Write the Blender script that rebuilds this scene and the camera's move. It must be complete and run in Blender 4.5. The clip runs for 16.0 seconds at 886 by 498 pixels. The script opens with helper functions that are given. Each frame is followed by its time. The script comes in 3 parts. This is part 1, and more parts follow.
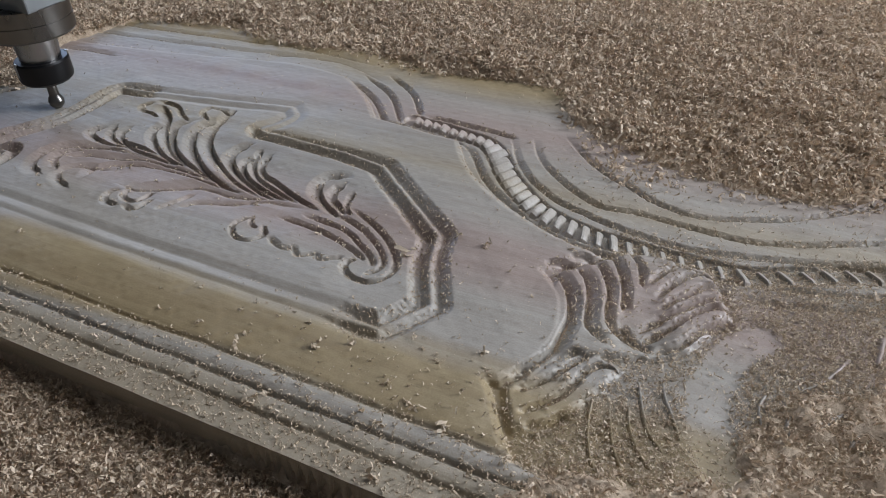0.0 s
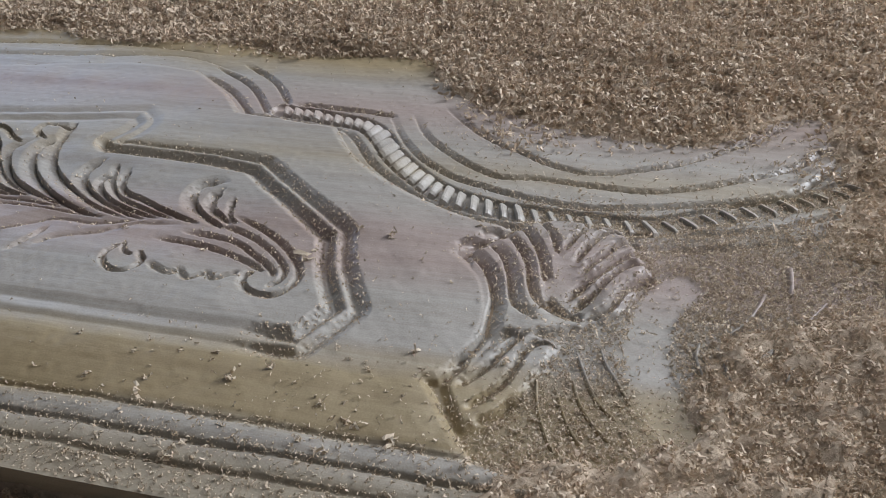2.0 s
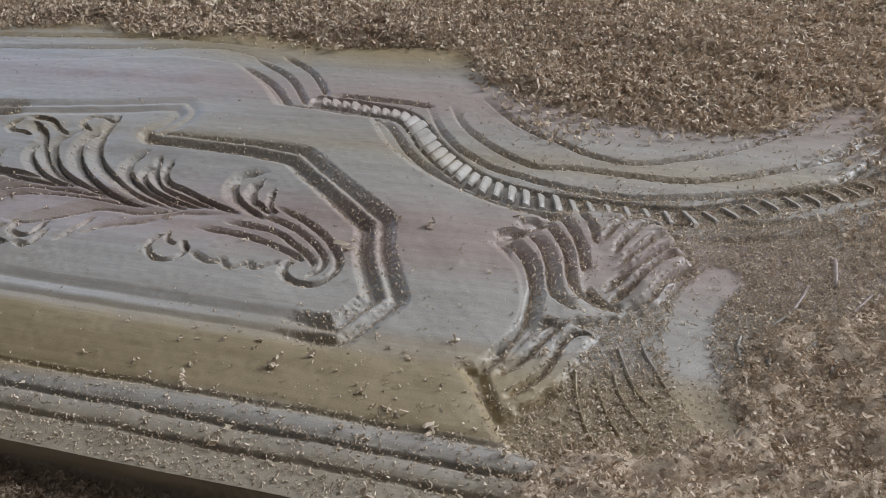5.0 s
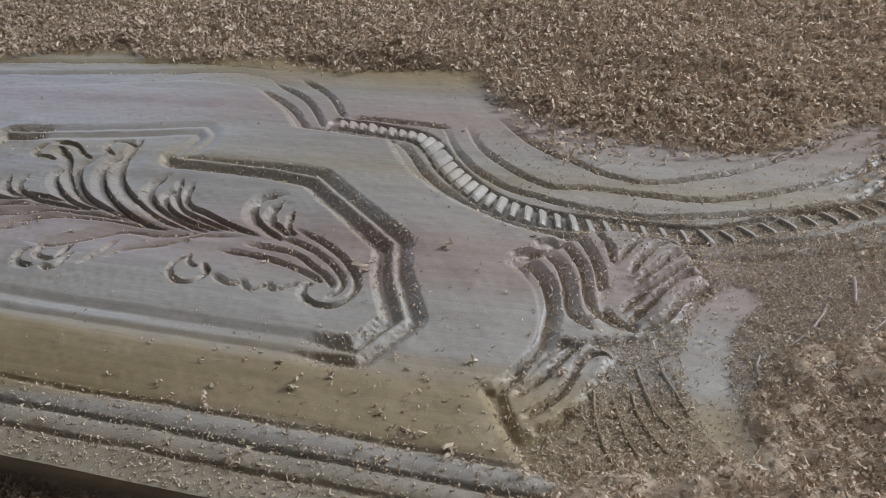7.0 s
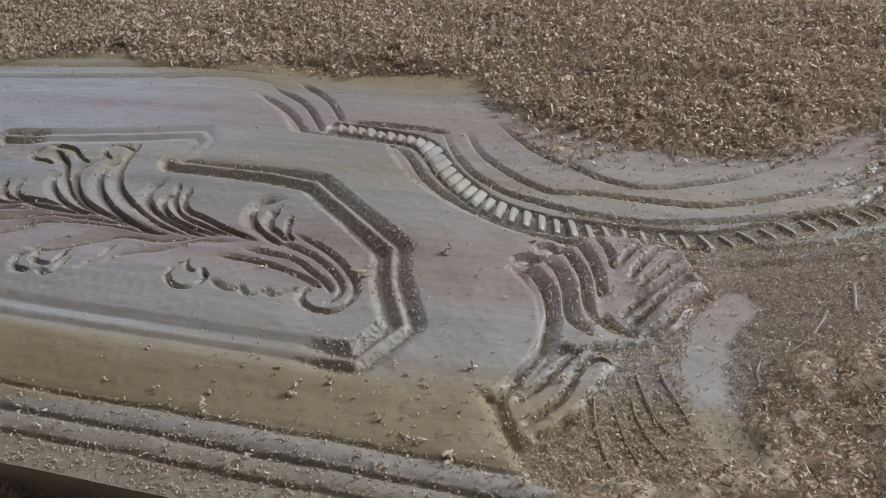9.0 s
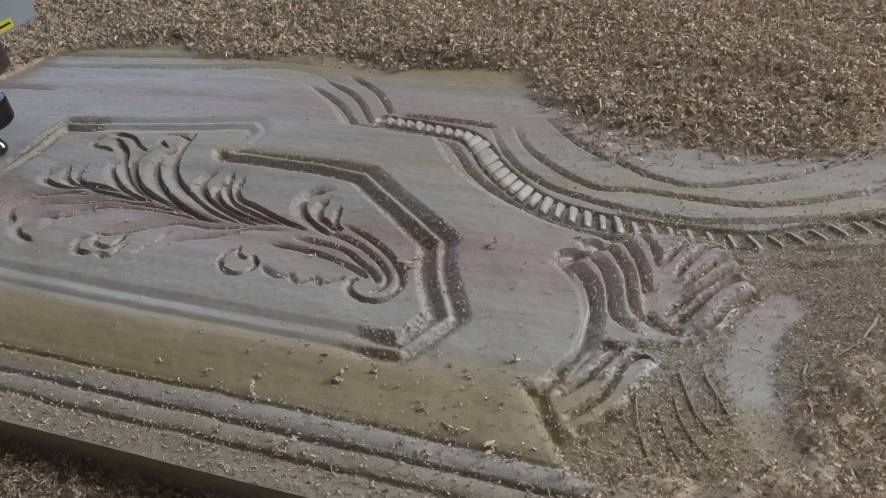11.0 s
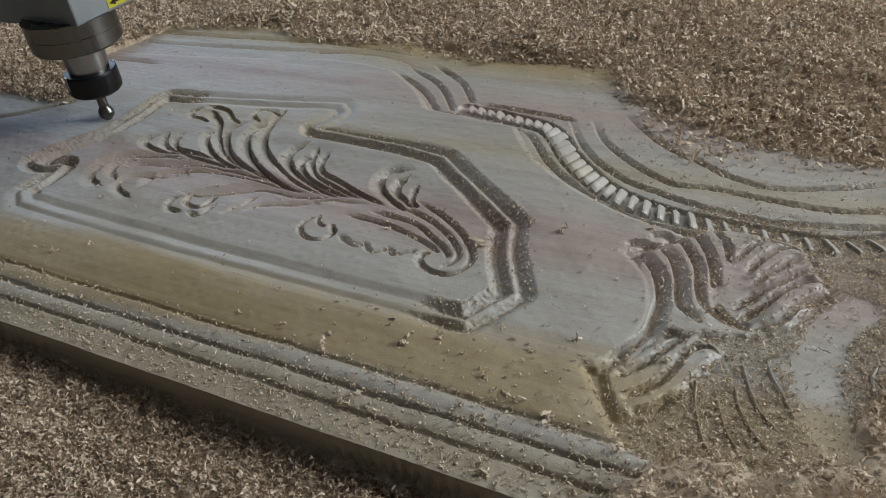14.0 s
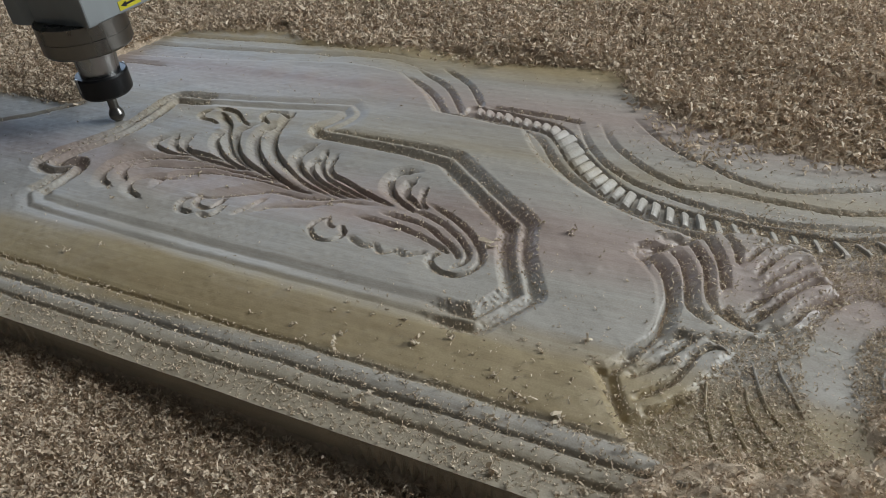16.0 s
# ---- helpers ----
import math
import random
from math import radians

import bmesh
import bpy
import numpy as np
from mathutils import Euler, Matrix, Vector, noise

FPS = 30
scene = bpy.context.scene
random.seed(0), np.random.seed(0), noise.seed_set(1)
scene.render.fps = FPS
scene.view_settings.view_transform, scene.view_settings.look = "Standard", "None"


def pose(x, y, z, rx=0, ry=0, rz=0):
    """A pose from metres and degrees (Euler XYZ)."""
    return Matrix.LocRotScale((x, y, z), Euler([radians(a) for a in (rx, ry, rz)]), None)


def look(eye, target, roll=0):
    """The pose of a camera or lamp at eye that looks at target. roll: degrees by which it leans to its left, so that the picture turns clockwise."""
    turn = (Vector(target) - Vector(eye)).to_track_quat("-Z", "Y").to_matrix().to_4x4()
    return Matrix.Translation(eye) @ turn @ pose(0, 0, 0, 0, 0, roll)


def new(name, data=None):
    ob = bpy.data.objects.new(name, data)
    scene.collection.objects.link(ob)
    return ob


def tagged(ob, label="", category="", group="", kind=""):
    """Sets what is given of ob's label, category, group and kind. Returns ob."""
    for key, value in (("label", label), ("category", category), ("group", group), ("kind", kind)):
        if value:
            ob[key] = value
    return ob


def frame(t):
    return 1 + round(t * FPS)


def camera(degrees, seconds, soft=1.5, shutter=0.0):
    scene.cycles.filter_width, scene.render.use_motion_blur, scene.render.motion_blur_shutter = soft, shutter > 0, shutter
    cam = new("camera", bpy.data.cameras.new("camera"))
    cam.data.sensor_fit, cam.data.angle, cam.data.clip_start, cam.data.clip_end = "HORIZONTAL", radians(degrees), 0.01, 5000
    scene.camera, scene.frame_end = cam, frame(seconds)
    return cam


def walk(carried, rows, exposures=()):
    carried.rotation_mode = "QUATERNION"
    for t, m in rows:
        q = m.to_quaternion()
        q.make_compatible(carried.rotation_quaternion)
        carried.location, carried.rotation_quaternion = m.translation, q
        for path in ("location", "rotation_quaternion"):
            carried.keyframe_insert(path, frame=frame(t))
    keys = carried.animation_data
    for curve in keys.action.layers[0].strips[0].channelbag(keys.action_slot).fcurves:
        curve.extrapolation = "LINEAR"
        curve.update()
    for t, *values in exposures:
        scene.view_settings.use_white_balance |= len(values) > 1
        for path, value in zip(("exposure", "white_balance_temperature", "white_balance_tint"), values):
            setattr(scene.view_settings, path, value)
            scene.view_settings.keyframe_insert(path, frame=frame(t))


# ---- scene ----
# The way of the camera: seconds, eye, target, roll
cam = camera(61.5, 16.0, soft=0.7)
PATH = [
    (0, 0.1640, -0.2457, 0.2710, 0.0174, 0.0399, 0.0322, -1.90),
    (0.5, 0.1523, -0.2324, 0.2704, 0.0343, 0.0678, 0.0338, -1.20),
    (1, 0.1437, -0.2224, 0.2625, 0.0454, 0.0777, 0.0170, -3.02),
    (1.5, 0.1408, -0.2235, 0.2600, 0.0606, 0.0765, 0.0079, -2.68),
    (2, 0.1305, -0.2291, 0.2637, 0.0556, 0.0719, 0.0112, -2.53),
    (2.5, 0.1279, -0.2318, 0.2643, 0.0420, 0.0642, 0.0093, -4.04),
    (3, 0.1271, -0.2309, 0.2646, 0.0404, 0.0627, 0.0071, -3.95),
    (5.5, 0.1275, -0.2317, 0.2661, 0.0329, 0.0621, 0.0116, -5.17),
    (6, 0.1273, -0.2324, 0.2674, 0.0282, 0.0630, 0.0165, -5.85),
    (6.5, 0.1277, -0.2326, 0.2692, 0.0278, 0.0637, 0.0197, -5.91),
    (7, 0.1274, -0.2325, 0.2695, 0.0272, 0.0645, 0.0210, -5.86),
    (7.5, 0.1268, -0.2310, 0.2695, 0.0277, 0.0655, 0.0200, -5.96),
    (8, 0.1274, -0.2316, 0.2702, 0.0281, 0.0670, 0.0232, -5.77),
    (10.5, 0.1226, -0.2306, 0.2691, 0.0235, 0.0665, 0.0203, -5.11),
    (11, 0.1253, -0.2355, 0.2735, 0.0053, 0.0541, 0.0250, -6.83),
    (11.5, 0.1310, -0.2446, 0.2701, -0.0091, 0.0394, 0.0257, -7.67),
    (12, 0.1354, -0.2491, 0.2680, -0.0136, 0.0332, 0.0270, -7.49),
    (12.5, 0.1335, -0.2484, 0.2689, -0.0164, 0.0348, 0.0295, -7.43),
    (13, 0.1320, -0.2511, 0.2679, -0.0184, 0.0330, 0.0298, -6.69),
    (13.5, 0.1307, -0.2539, 0.2663, -0.0224, 0.0279, 0.0272, -6.15),
    (14, 0.1311, -0.2551, 0.2661, -0.0241, 0.0239, 0.0250, -6.37),
    (14.5, 0.1323, -0.2559, 0.2673, -0.0231, 0.0234, 0.0269, -6.47),
    (15, 0.1315, -0.2582, 0.2682, -0.0254, 0.0215, 0.0292, -6.20),
    (15.5, 0.1309, -0.2589, 0.2679, -0.0260, 0.0203, 0.0282, -6.21),
    (16, 0.1288, -0.2586, 0.2666, -0.0285, 0.0205, 0.0271, -6.39),
]
walk(cam, [(t, look((a, b, c), (d, e, f), roll)) for t, a, b, c, d, e, f, roll in PATH], exposures=[(0.0, -0.02, 6350, 15), (2.0, 0.1, 6350, 15), (3.2, 0.05, 6350, 15), (5.5, -0.06, 6350, 15), (8.2, -0.12, 6350, 15), (10.3, -0.12, 6330, 14), (11.0, -0.14, 6330, 14), (13.0, -0.15, 6560, 9), (16.0, -0.12, 6560, 9)])

# ---- light ----
world = bpy.data.worlds.new("workshop_daylight")
scene.world = world
world.use_nodes = True
wn = world.node_tree
sky = wn.nodes.new("ShaderNodeTexSky")
sky.sky_type, sky.sun_disc = "NISHITA", False
sky.sun_elevation, sky.sun_rotation = radians(38), radians(140)
wn.links.new(sky.outputs["Color"], wn.nodes["Background"].inputs["Color"])
wn.nodes["Background"].inputs["Strength"].default_value = 0.05


def area_lamp(name, eye, target, width, height, watts, colour):
    lamp = bpy.data.lights.new(name, "AREA")
    lamp.shape, lamp.size, lamp.size_y, lamp.energy, lamp.color = "RECTANGLE", width, height, watts, colour
    ob = new(name, lamp)
    ob.matrix_basis = look(eye, target)
    return ob


# daylight of two inferred windows (no openings built), plus an added overhead fill
area_lamp("window_light_west", (-2.55, 2.1, 0.95), (0, 0, 0), 2.0, 1.1, 18, (0.55, 0.73, 1.0))
area_lamp("window_light_east", (2.5, 1.5, 1.25), (0, 0.1, 0), 1.1, 0.8, 92, (0.875, 0.945, 1.0))
area_lamp("fill_light_north", (0.9, 1.5, 2.3), (0.7, 0.9, 0), 2.4, 0.3, 34, (0.94, 0.97, 1.0))

# ---- materials ----


def material(name, rough=0.6, metal=0.0):
    m = bpy.data.materials.new(name)
    m.use_nodes = True
    p = m.node_tree.nodes["Principled BSDF"]
    p.inputs["Roughness"].default_value, p.inputs["Metallic"].default_value = rough, metal
    return m, m.node_tree, p


def node(tree, kind, **values):
    n = tree.nodes.new(kind)
    for key, value in values.items():
        n.inputs[key.replace("_", " ")].default_value = value
    return n


def ramp(tree, source, *stops):
    n = tree.nodes.new("ShaderNodeValToRGB")
    e = n.color_ramp.elements
    while len(e) < len(stops):
        e.new(0.5)
    for k, (at, colour) in enumerate(stops):
        e[k].position, e[k].color = at, (*colour, 1)
    tree.links.new(source, n.inputs["Fac"])
    return n.outputs["Color"]


def mixed(tree, kind, factor, a, b):
    n = tree.nodes.new("ShaderNodeMix")
    n.data_type, n.blend_type = "RGBA", kind
    for socket, value in ((n.inputs["Factor"], factor), (n.inputs["A"], a), (n.inputs["B"], b)):
        if isinstance(value, bpy.types.NodeSocket):
            tree.links.new(value, socket)
        elif isinstance(value, tuple):
            socket.default_value = (*value, 1)
        else:
            socket.default_value = value
    return n.outputs["Result"]


def bumped(tree, p, source, strength, distance):
    b = node(tree, "ShaderNodeBump", Strength=strength, Distance=distance)
    tree.links.new(source, b.inputs["Height"])
    tree.links.new(b.outputs["Normal"], p.inputs["Normal"])


def placed(tree, scale, rotate=0.0):
    g = tree.nodes.new("ShaderNodeNewGeometry")
    m = tree.nodes.new("ShaderNodeMapping")
    m.inputs["Scale"].default_value = scale
    m.inputs["Rotation"].default_value = (0, 0, rotate)
    tree.links.new(g.outputs["Position"], m.inputs["Vector"])
    return m.outputs["Vector"]


def wood_material(name, pale, tan, pink, rough):
    dusty = tuple((a + b) / 2 for a, b in zip(pale, tan))
    m, t, p = material(name, rough)
    # heartwood bands that run along the board, with wandering edges
    streak = node(t, "ShaderNodeTexNoise", Scale=1.0, Detail=4.0)
    t.links.new(placed(t, (3.0, 26.0, 8.0), radians(-3)), streak.inputs["Vector"])
    xyz = t.nodes.new("ShaderNodeSeparateXYZ")
    t.links.new(placed(t, (1, 1, 1), radians(-1.5)), xyz.inputs["Vector"])
    across = node(t, "ShaderNodeMath")
    across.operation = "MULTIPLY_ADD"
    t.links.new(streak.outputs["Fac"], across.inputs[0])
    across.inputs[1].default_value = 0.035
    t.links.new(xyz.outputs["Y"], across.inputs[2])
    span = node(t, "ShaderNodeMapRange")
    t.links.new(across.outputs["Value"], span.inputs["Value"])
    span.inputs["From Min"].default_value, span.inputs["From Max"].default_value = -0.0825, 0.4175
    b = lambda y: (y + 0.1) / 0.5
    broad = ramp(t, span.outputs["Result"], (0.0, dusty), (b(-0.07), dusty), (b(-0.056), pale), (b(-0.046), tan), (b(-0.008), tan), (b(0.006), pale), (b(0.045), pale), (b(0.07), pink), (b(0.1), pink), (b(0.125), pale),
                 (b(0.15), pale), (b(0.17), dusty), (b(0.2), pale), (b(0.25), pink), (b(0.29), pale), (b(0.32), tan))
    vein = node(t, "ShaderNodeTexNoise", Scale=1.0, Detail=3.0)
    t.links.new(placed(t, (2.5, 60.0, 20.0), radians(-3)), vein.inputs["Vector"])
    broad = mixed(t, "MULTIPLY", 0.75, broad, ramp(t, vein.outputs["Fac"], (0.32, (0.78, 0.74, 0.70)), (0.55, (1, 1, 1)), (0.72, (0.9, 0.87, 0.86))))
    grain = node(t, "ShaderNodeTexNoise", Scale=1.0, Detail=6.0, Roughness=0.65)
    t.links.new(placed(t, (12.0, 520.0, 420.0), radians(-2)), grain.inputs["Vector"])
    fine = ramp(t, grain.outputs["Fac"], (0.32, (0.78, 0.75, 0.72)), (0.6, (1, 1, 1)))
    fuzz = node(t, "ShaderNodeTexNoise", Scale=1100.0, Detail=3.0)
    t.links.new(placed(t, (1, 1, 1)), fuzz.inputs["Vector"])
    colour = mixed(t, "MULTIPLY", 0.55, broad, fine)
    t.links.new(mixed(t, "MULTIPLY", 0.35, colour, ramp(t, fuzz.outputs["Fac"], (0.3, (0.55, 0.5, 0.45)), (0.65, (1, 1, 1)))), p.inputs["Base Color"])
    bumped(t, p, mixed(t, "MIX", 0.5, grain.outputs["Fac"], fuzz.outputs["Fac"]), 0.22, 0.0006)
    return m


def chip_material(name, dark, mid, pale):
    m, t, p = material(name, 0.75)
    g = t.nodes.new("ShaderNodeNewGeometry")
    n = node(t, "ShaderNodeTexNoise", Scale=500.0, Detail=3.0)
    t.links.new(placed(t, (1, 1, 1)), n.inputs["Vector"])
    c = ramp(t, g.outputs["Random Per Island"], (0.0, dark), (0.5, mid), (1.0, pale))
    c = mixed(t, "MULTIPLY", 0.4, c, ramp(t, n.outputs["Fac"], (0.3, (0.72, 0.68, 0.62)), (0.65, (1, 1, 1))))
    t.links.new(c, p.inputs["Base Color"])
    # paper-thin shavings let some light through
    thin = t.nodes.new("ShaderNodeBsdfTranslucent")
    t.links.new(c, thin.inputs["Color"])
    both = t.nodes.new("ShaderNodeMixShader")
    both.inputs["Fac"].default_value = 0.18
    t.links.new(p.outputs["BSDF"], both.inputs[1])
    t.links.new(thin.outputs["BSDF"], both.inputs[2])
    t.links.new(both.outputs["Shader"], t.nodes["Material Output"].inputs["Surface"])
    return m


def dust_material(name, dark, pale):
    m, t, p = material(name, 0.9)
    n = node(t, "ShaderNodeTexNoise", Scale=260.0, Detail=6.0, Roughness=0.7)
    t.links.new(placed(t, (1, 1, 1)), n.inputs["Vector"])
    w = node(t, "ShaderNodeTexNoise", Scale=9.0, Detail=3.0)
    t.links.new(placed(t, (1, 1, 1)), w.inputs["Vector"])
    c = ramp(t, n.outputs["Fac"], (0.3, dark), (0.68, pale))
    t.links.new(mixed(t, "MULTIPLY", 0.5, c, ramp(t, w.outputs["Fac"], (0.35, (0.75, 0.72, 0.7)), (0.65, (1, 1, 1)))), p.inputs["Base Color"])
    bumped(t, p, n.outputs["Fac"], 0.6, 0.002)
    return m


def metal_material(name, colour, rough, metal, scratch=0.15):
    m, t, p = material(name, rough, metal)
    n = node(t, "ShaderNodeTexNoise", Scale=1.0, Detail=5.0)
    t.links.new(placed(t, (60, 60, 14)), n.inputs["Vector"])
    dim = tuple(c * (1 - scratch) for c in colour)
    t.links.new(ramp(t, n.outputs["Fac"], (0.35, dim), (0.65, colour)), p.inputs["Base Color"])
    r = ramp(t, n.outputs["Fac"], (0.3, (rough * 0.8,) * 3), (0.7, (min(1, rough * 1.2),) * 3))
    t.links.new(r, p.inputs["Roughness"])
    return m


WOOD = wood_material("pale_carved_wood", (0.445, 0.42, 0.375), (0.40, 0.322, 0.19), (0.43, 0.352, 0.312), 0.45)
CHIP = chip_material("wood_shavings", (0.47, 0.365, 0.265), (0.67, 0.54, 0.40), (0.83, 0.71, 0.565))
CRUMB = chip_material("wood_crumbs", (0.54, 0.44, 0.325), (0.67, 0.56, 0.425), (0.79, 0.69, 0.55))
DUST = dust_material("sawdust", (0.36, 0.275, 0.19), (0.62, 0.5, 0.37))
ALU = metal_material("brushed_aluminium", (0.30, 0.32, 0.325), 0.5, 0.35)
DARKSTEEL = metal_material("dull_turned_steel", (0.2, 0.19, 0.175), 0.3, 0.9)
STEEL = metal_material("polished_steel", (0.42, 0.41, 0.40), 0.28, 1.0)
BLACKSTEEL = metal_material("blackened_steel", (0.012, 0.012, 0.013), 0.35, 0.4)
BLACKPAINT = metal_material("black_painted_sheet", (0.012, 0.013, 0.016), 0.3, 0.0)
YELLOW = metal_material("yellow_sticker", (0.62, 0.55, 0.02), 0.5, 0.0)
TABLE = metal_material("grey_phenolic_table", (0.16, 0.15, 0.14), 0.6, 0.0)
PLASTER = dust_material("grey_plaster", (0.2, 0.2, 0.2), (0.27, 0.27, 0.27))

# ---- mesh helpers ----


def part(name, bm, mat, parent=None, label=""):
    me = bpy.data.meshes.new(name)
    bm.to_mesh(me)
    bm.free()
    me.materials.append(mat)
    ob = new(name, me)
    ob.parent = parent
    return tagged(ob, label)


def raw(name, verts, faces, mat, parent=None, smooth=True):
    me = bpy.data.meshes.new(name)
    me.from_pydata(verts, [], faces)
    me.polygons.foreach_set("use_smooth", np.full(len(me.polygons), smooth))
    me.materials.append(mat)
    ob = new(name, me)
    ob.parent = parent
    return ob


def box(bm, x0, x1, y0, y1, z0, z1, bevel=0.0):
    made = bmesh.ops.create_cube(bm, size=1)["verts"]
    for v in made:
        v.co = ((x0 + x1) / 2 + v.co.x * (x1 - x0), (y0 + y1) / 2 + v.co.y * (y1 - y0), (z0 + z1) / 2 + v.co.z * (z1 - z0))
    if bevel:
        bmesh.ops.bevel(bm, geom=list({e for v in made for e in v.link_edges}), offset=bevel, segments=2, affect="EDGES", profile=0.5)
    return bm


def prism(bm, outline, z0, z1, bevel=0.0):
    low = [bm.verts.new((x, y, z0)) for x, y in outline]
    top = [bm.verts.new((x, y, z1)) for x, y in outline]
    n = len(outline)
    bm.faces.new(low[::-1]), bm.faces.new(top)
    for k in range(n):
        bm.faces.new((low[k], low[(k + 1) % n], top[(k + 1) % n], top[k]))
    if bevel:
        bmesh.ops.bevel(bm, geom=bm.edges[:], offset=bevel, segments=2, affect="EDGES", profile=0.5)
    return bm


def lathe(bm, profile, sides=48):
    """Turned form round the z axis from (radius, height) pairs."""
    rings = [[bm.verts.new((r * math.cos(a), r * math.sin(a), z)) for a in (2 * math.pi * k / sides for k in range(sides))] for r, z in profile]
    for a, b in zip(rings, rings[1:]):
        for k in range(sides):
            bm.faces.new((a[k], a[(k + 1) % sides], b[(k + 1) % sides], b[k])).smooth = True
    bm.faces.new(rings[0][::-1]), bm.faces.new(rings[-1])
    # crisp shoulders
    bm.normal_update()
    for e in bm.edges:
        e.smooth = e.calc_face_angle(0) < 0.4
    return bm


def curve(pts, step=0.0025):
    """A smooth line (Catmull-Rom) through points given in millimetres."""
    p = np.array(pts, float) / 1000
    p = np.vstack([2 * p[0] - p[1], p, 2 * p[-1] - p[-2]])
    out = []
    for k in range(1, len(p) - 2):
        n = max(2, int(np.linalg.norm(p[k + 1] - p[k]) / step))
        u = np.linspace(0, 1, n, endpoint=False)[:, None]
        a, b, c, d = p[k - 1], p[k], p[k + 1], p[k + 2]
        out.append(0.5 * (2 * b + (c - a) * u + (2 * a - 5 * b + 4 * c - d) * u * u + (3 * b - a - 3 * c + d) * u ** 3))
    return np.vstack(out + [p[-2][None]])


def straight(pts):
    return np.array(pts, float) / 1000


# ---- the carved relief of the panel's face ----
GX0, GX1, GY0, GY1, GS = -0.62, 0.33, -0.088, 0.338, 0.00075
gx = np.arange(GX0, GX1 + GS / 2, GS)
gy = np.arange(GY0, GY1 + GS / 2, GS)
GXX, GYY = np.meshgrid(gx, gy)
Z = np.zeros_like(GXX)


def distance(poly, reach, closed=False, sides=False):
    """Distance to a line and place along it (0 to 1) for the part of the grid within reach."""
    lo, hi = poly.min(0) - reach, poly.max(0) + reach
    i0, i1 = max(0, int((lo[0] - GX0) / GS)), min(len(gx), int((hi[0] - GX0) / GS) + 2)
    j0, j1 = max(0, int((lo[1] - GY0) / GS)), min(len(gy), int((hi[1] - GY0) / GS) + 2)
    X, Y = GXX[j0:j1, i0:i1], GYY[j0:j1, i0:i1]
    D, S, L = np.full(X.shape, 9.0), np.zeros(X.shape), np.ones(X.shape)
    q = np.vstack([poly, poly[:1]]) if closed else poly
    run = np.r_[0, np.cumsum(np.linalg.norm(np.diff(q, axis=0), axis=1))]
    for k in range(len(q) - 1):
        a, b = q[k], q[k + 1]
        l, h = np.minimum(a, b) - reach, np.maximum(a, b) + reach
        m0, m1 = np.searchsorted(X[0], l[0]), np.searchsorted(X[0], h[0])
        n0, n1 = np.searchsorted(Y[:, 0], l[1]), np.searchsorted(Y[:, 0], h[1])
        if m0 >= m1 or n0 >= n1:
            continue
        x, y = X[n0:n1, m0:m1], Y[n0:n1, m0:m1]
        ab = b - a
        u = np.clip(((x - a[0]) * ab[0] + (y - a[1]) * ab[1]) / max(ab @ ab, 1e-12), 0, 1)
        d = np.hypot(x - a[0] - u * ab[0], y - a[1] - u * ab[1])
        near = d < D[n0:n1, m0:m1]
        if sides:
            L[n0:n1, m0:m1] = np.where(near, np.sign(ab[0] * (y - a[1]) - ab[1] * (x - a[0])), L[n0:n1, m0:m1])
        D[n0:n1, m0:m1] = np.where(near, d, D[n0:n1, m0:m1])
        S[n0:n1, m0:m1] = np.where(near, (run[k] + u * (run[k + 1] - run[k])) / run[-1], S[n0:n1, m0:m1])
    where = (slice(j0, j1), slice(i0, i1))
    return (where, D, S, L) if sides else (where, D, S)


def inside(poly):
    got = np.zeros(GXX.shape, bool)
    for a, b in zip(poly, np.roll(poly, -1, 0)):
        if a[1] == b[1]:
            continue
        cross = ((a[1] > GYY) != (b[1] > GYY)) & (GXX < (b[0] - a[0]) * (GYY - a[1]) / (b[1] - a[1]) + a[0])
        got ^= cross
    return got


def smooth(a, b, x):
    u = np.clip((x - a) / (b - a), 0, 1)
    return u * u * (3 - 2 * u)


def signed(poly):
    """Distance to a closed outline, positive inside."""
    where, d, _ = distance(poly, 0.05, True)
    full = np.full(GXX.shape, 0.05)
    full[where] = np.minimum(d, 0.05)
    return np.where(inside(poly), full, -full)


def groove(pts, width, depth, end=None):
    """A steep tool cut with a flat bottom, its half width changing from start to end."""
    end = width if end is None else end
    where, d, s = distance(curve(pts), max(width, end) * 1.5)
    width = width + (end - width) * s
    cut = depth * np.clip(1.5 * (1 - d / width), 0, 1) * np.minimum(1, np.minimum(s, 1 - s) * 12 + 0.35)
    Z[where] = np.minimum(Z[where], BASE[where] - cut)


# the raised middle field, which ends in a tongue, a concave arc and the rope border
FIELD = np.vstack([
    straight([(-720, -130), (345, -130), (345, -64), (120, -56), (92, -47)]), curve([(92, -47), (84, -37), (77, -27), (69, -15), (63, -9)]),
    curve([(70, -7), (80, 10), (85, 25), (86, 41), (83, 54), (78, 67), (69, 77), (60, 85)]), curve([(60, 86), (67, 95), (77, 103), (86, 113)]),
    curve([(86, 114), (63, 118), (32, 131), (-2, 151), (-32, 178), (-53, 208)]), straight([(-131, 218)]),
    curve([(-132, 218), (-158, 248), (-188, 272)]), curve([(-196, 277), (-263, 282), (-378, 260), (-485, 247), (-600, 232), (-720, 200)])])
field = signed(FIELD)
Z += -(0.0043 * (1 - smooth(-0.0018, 0.0, field)) + 0.0017 * smooth(0.0042, -0.0005, field)) * (1 - 0.72 * smooth(-0.16, -0.26, GXX) * smooth(0.18, 0.22, GYY))
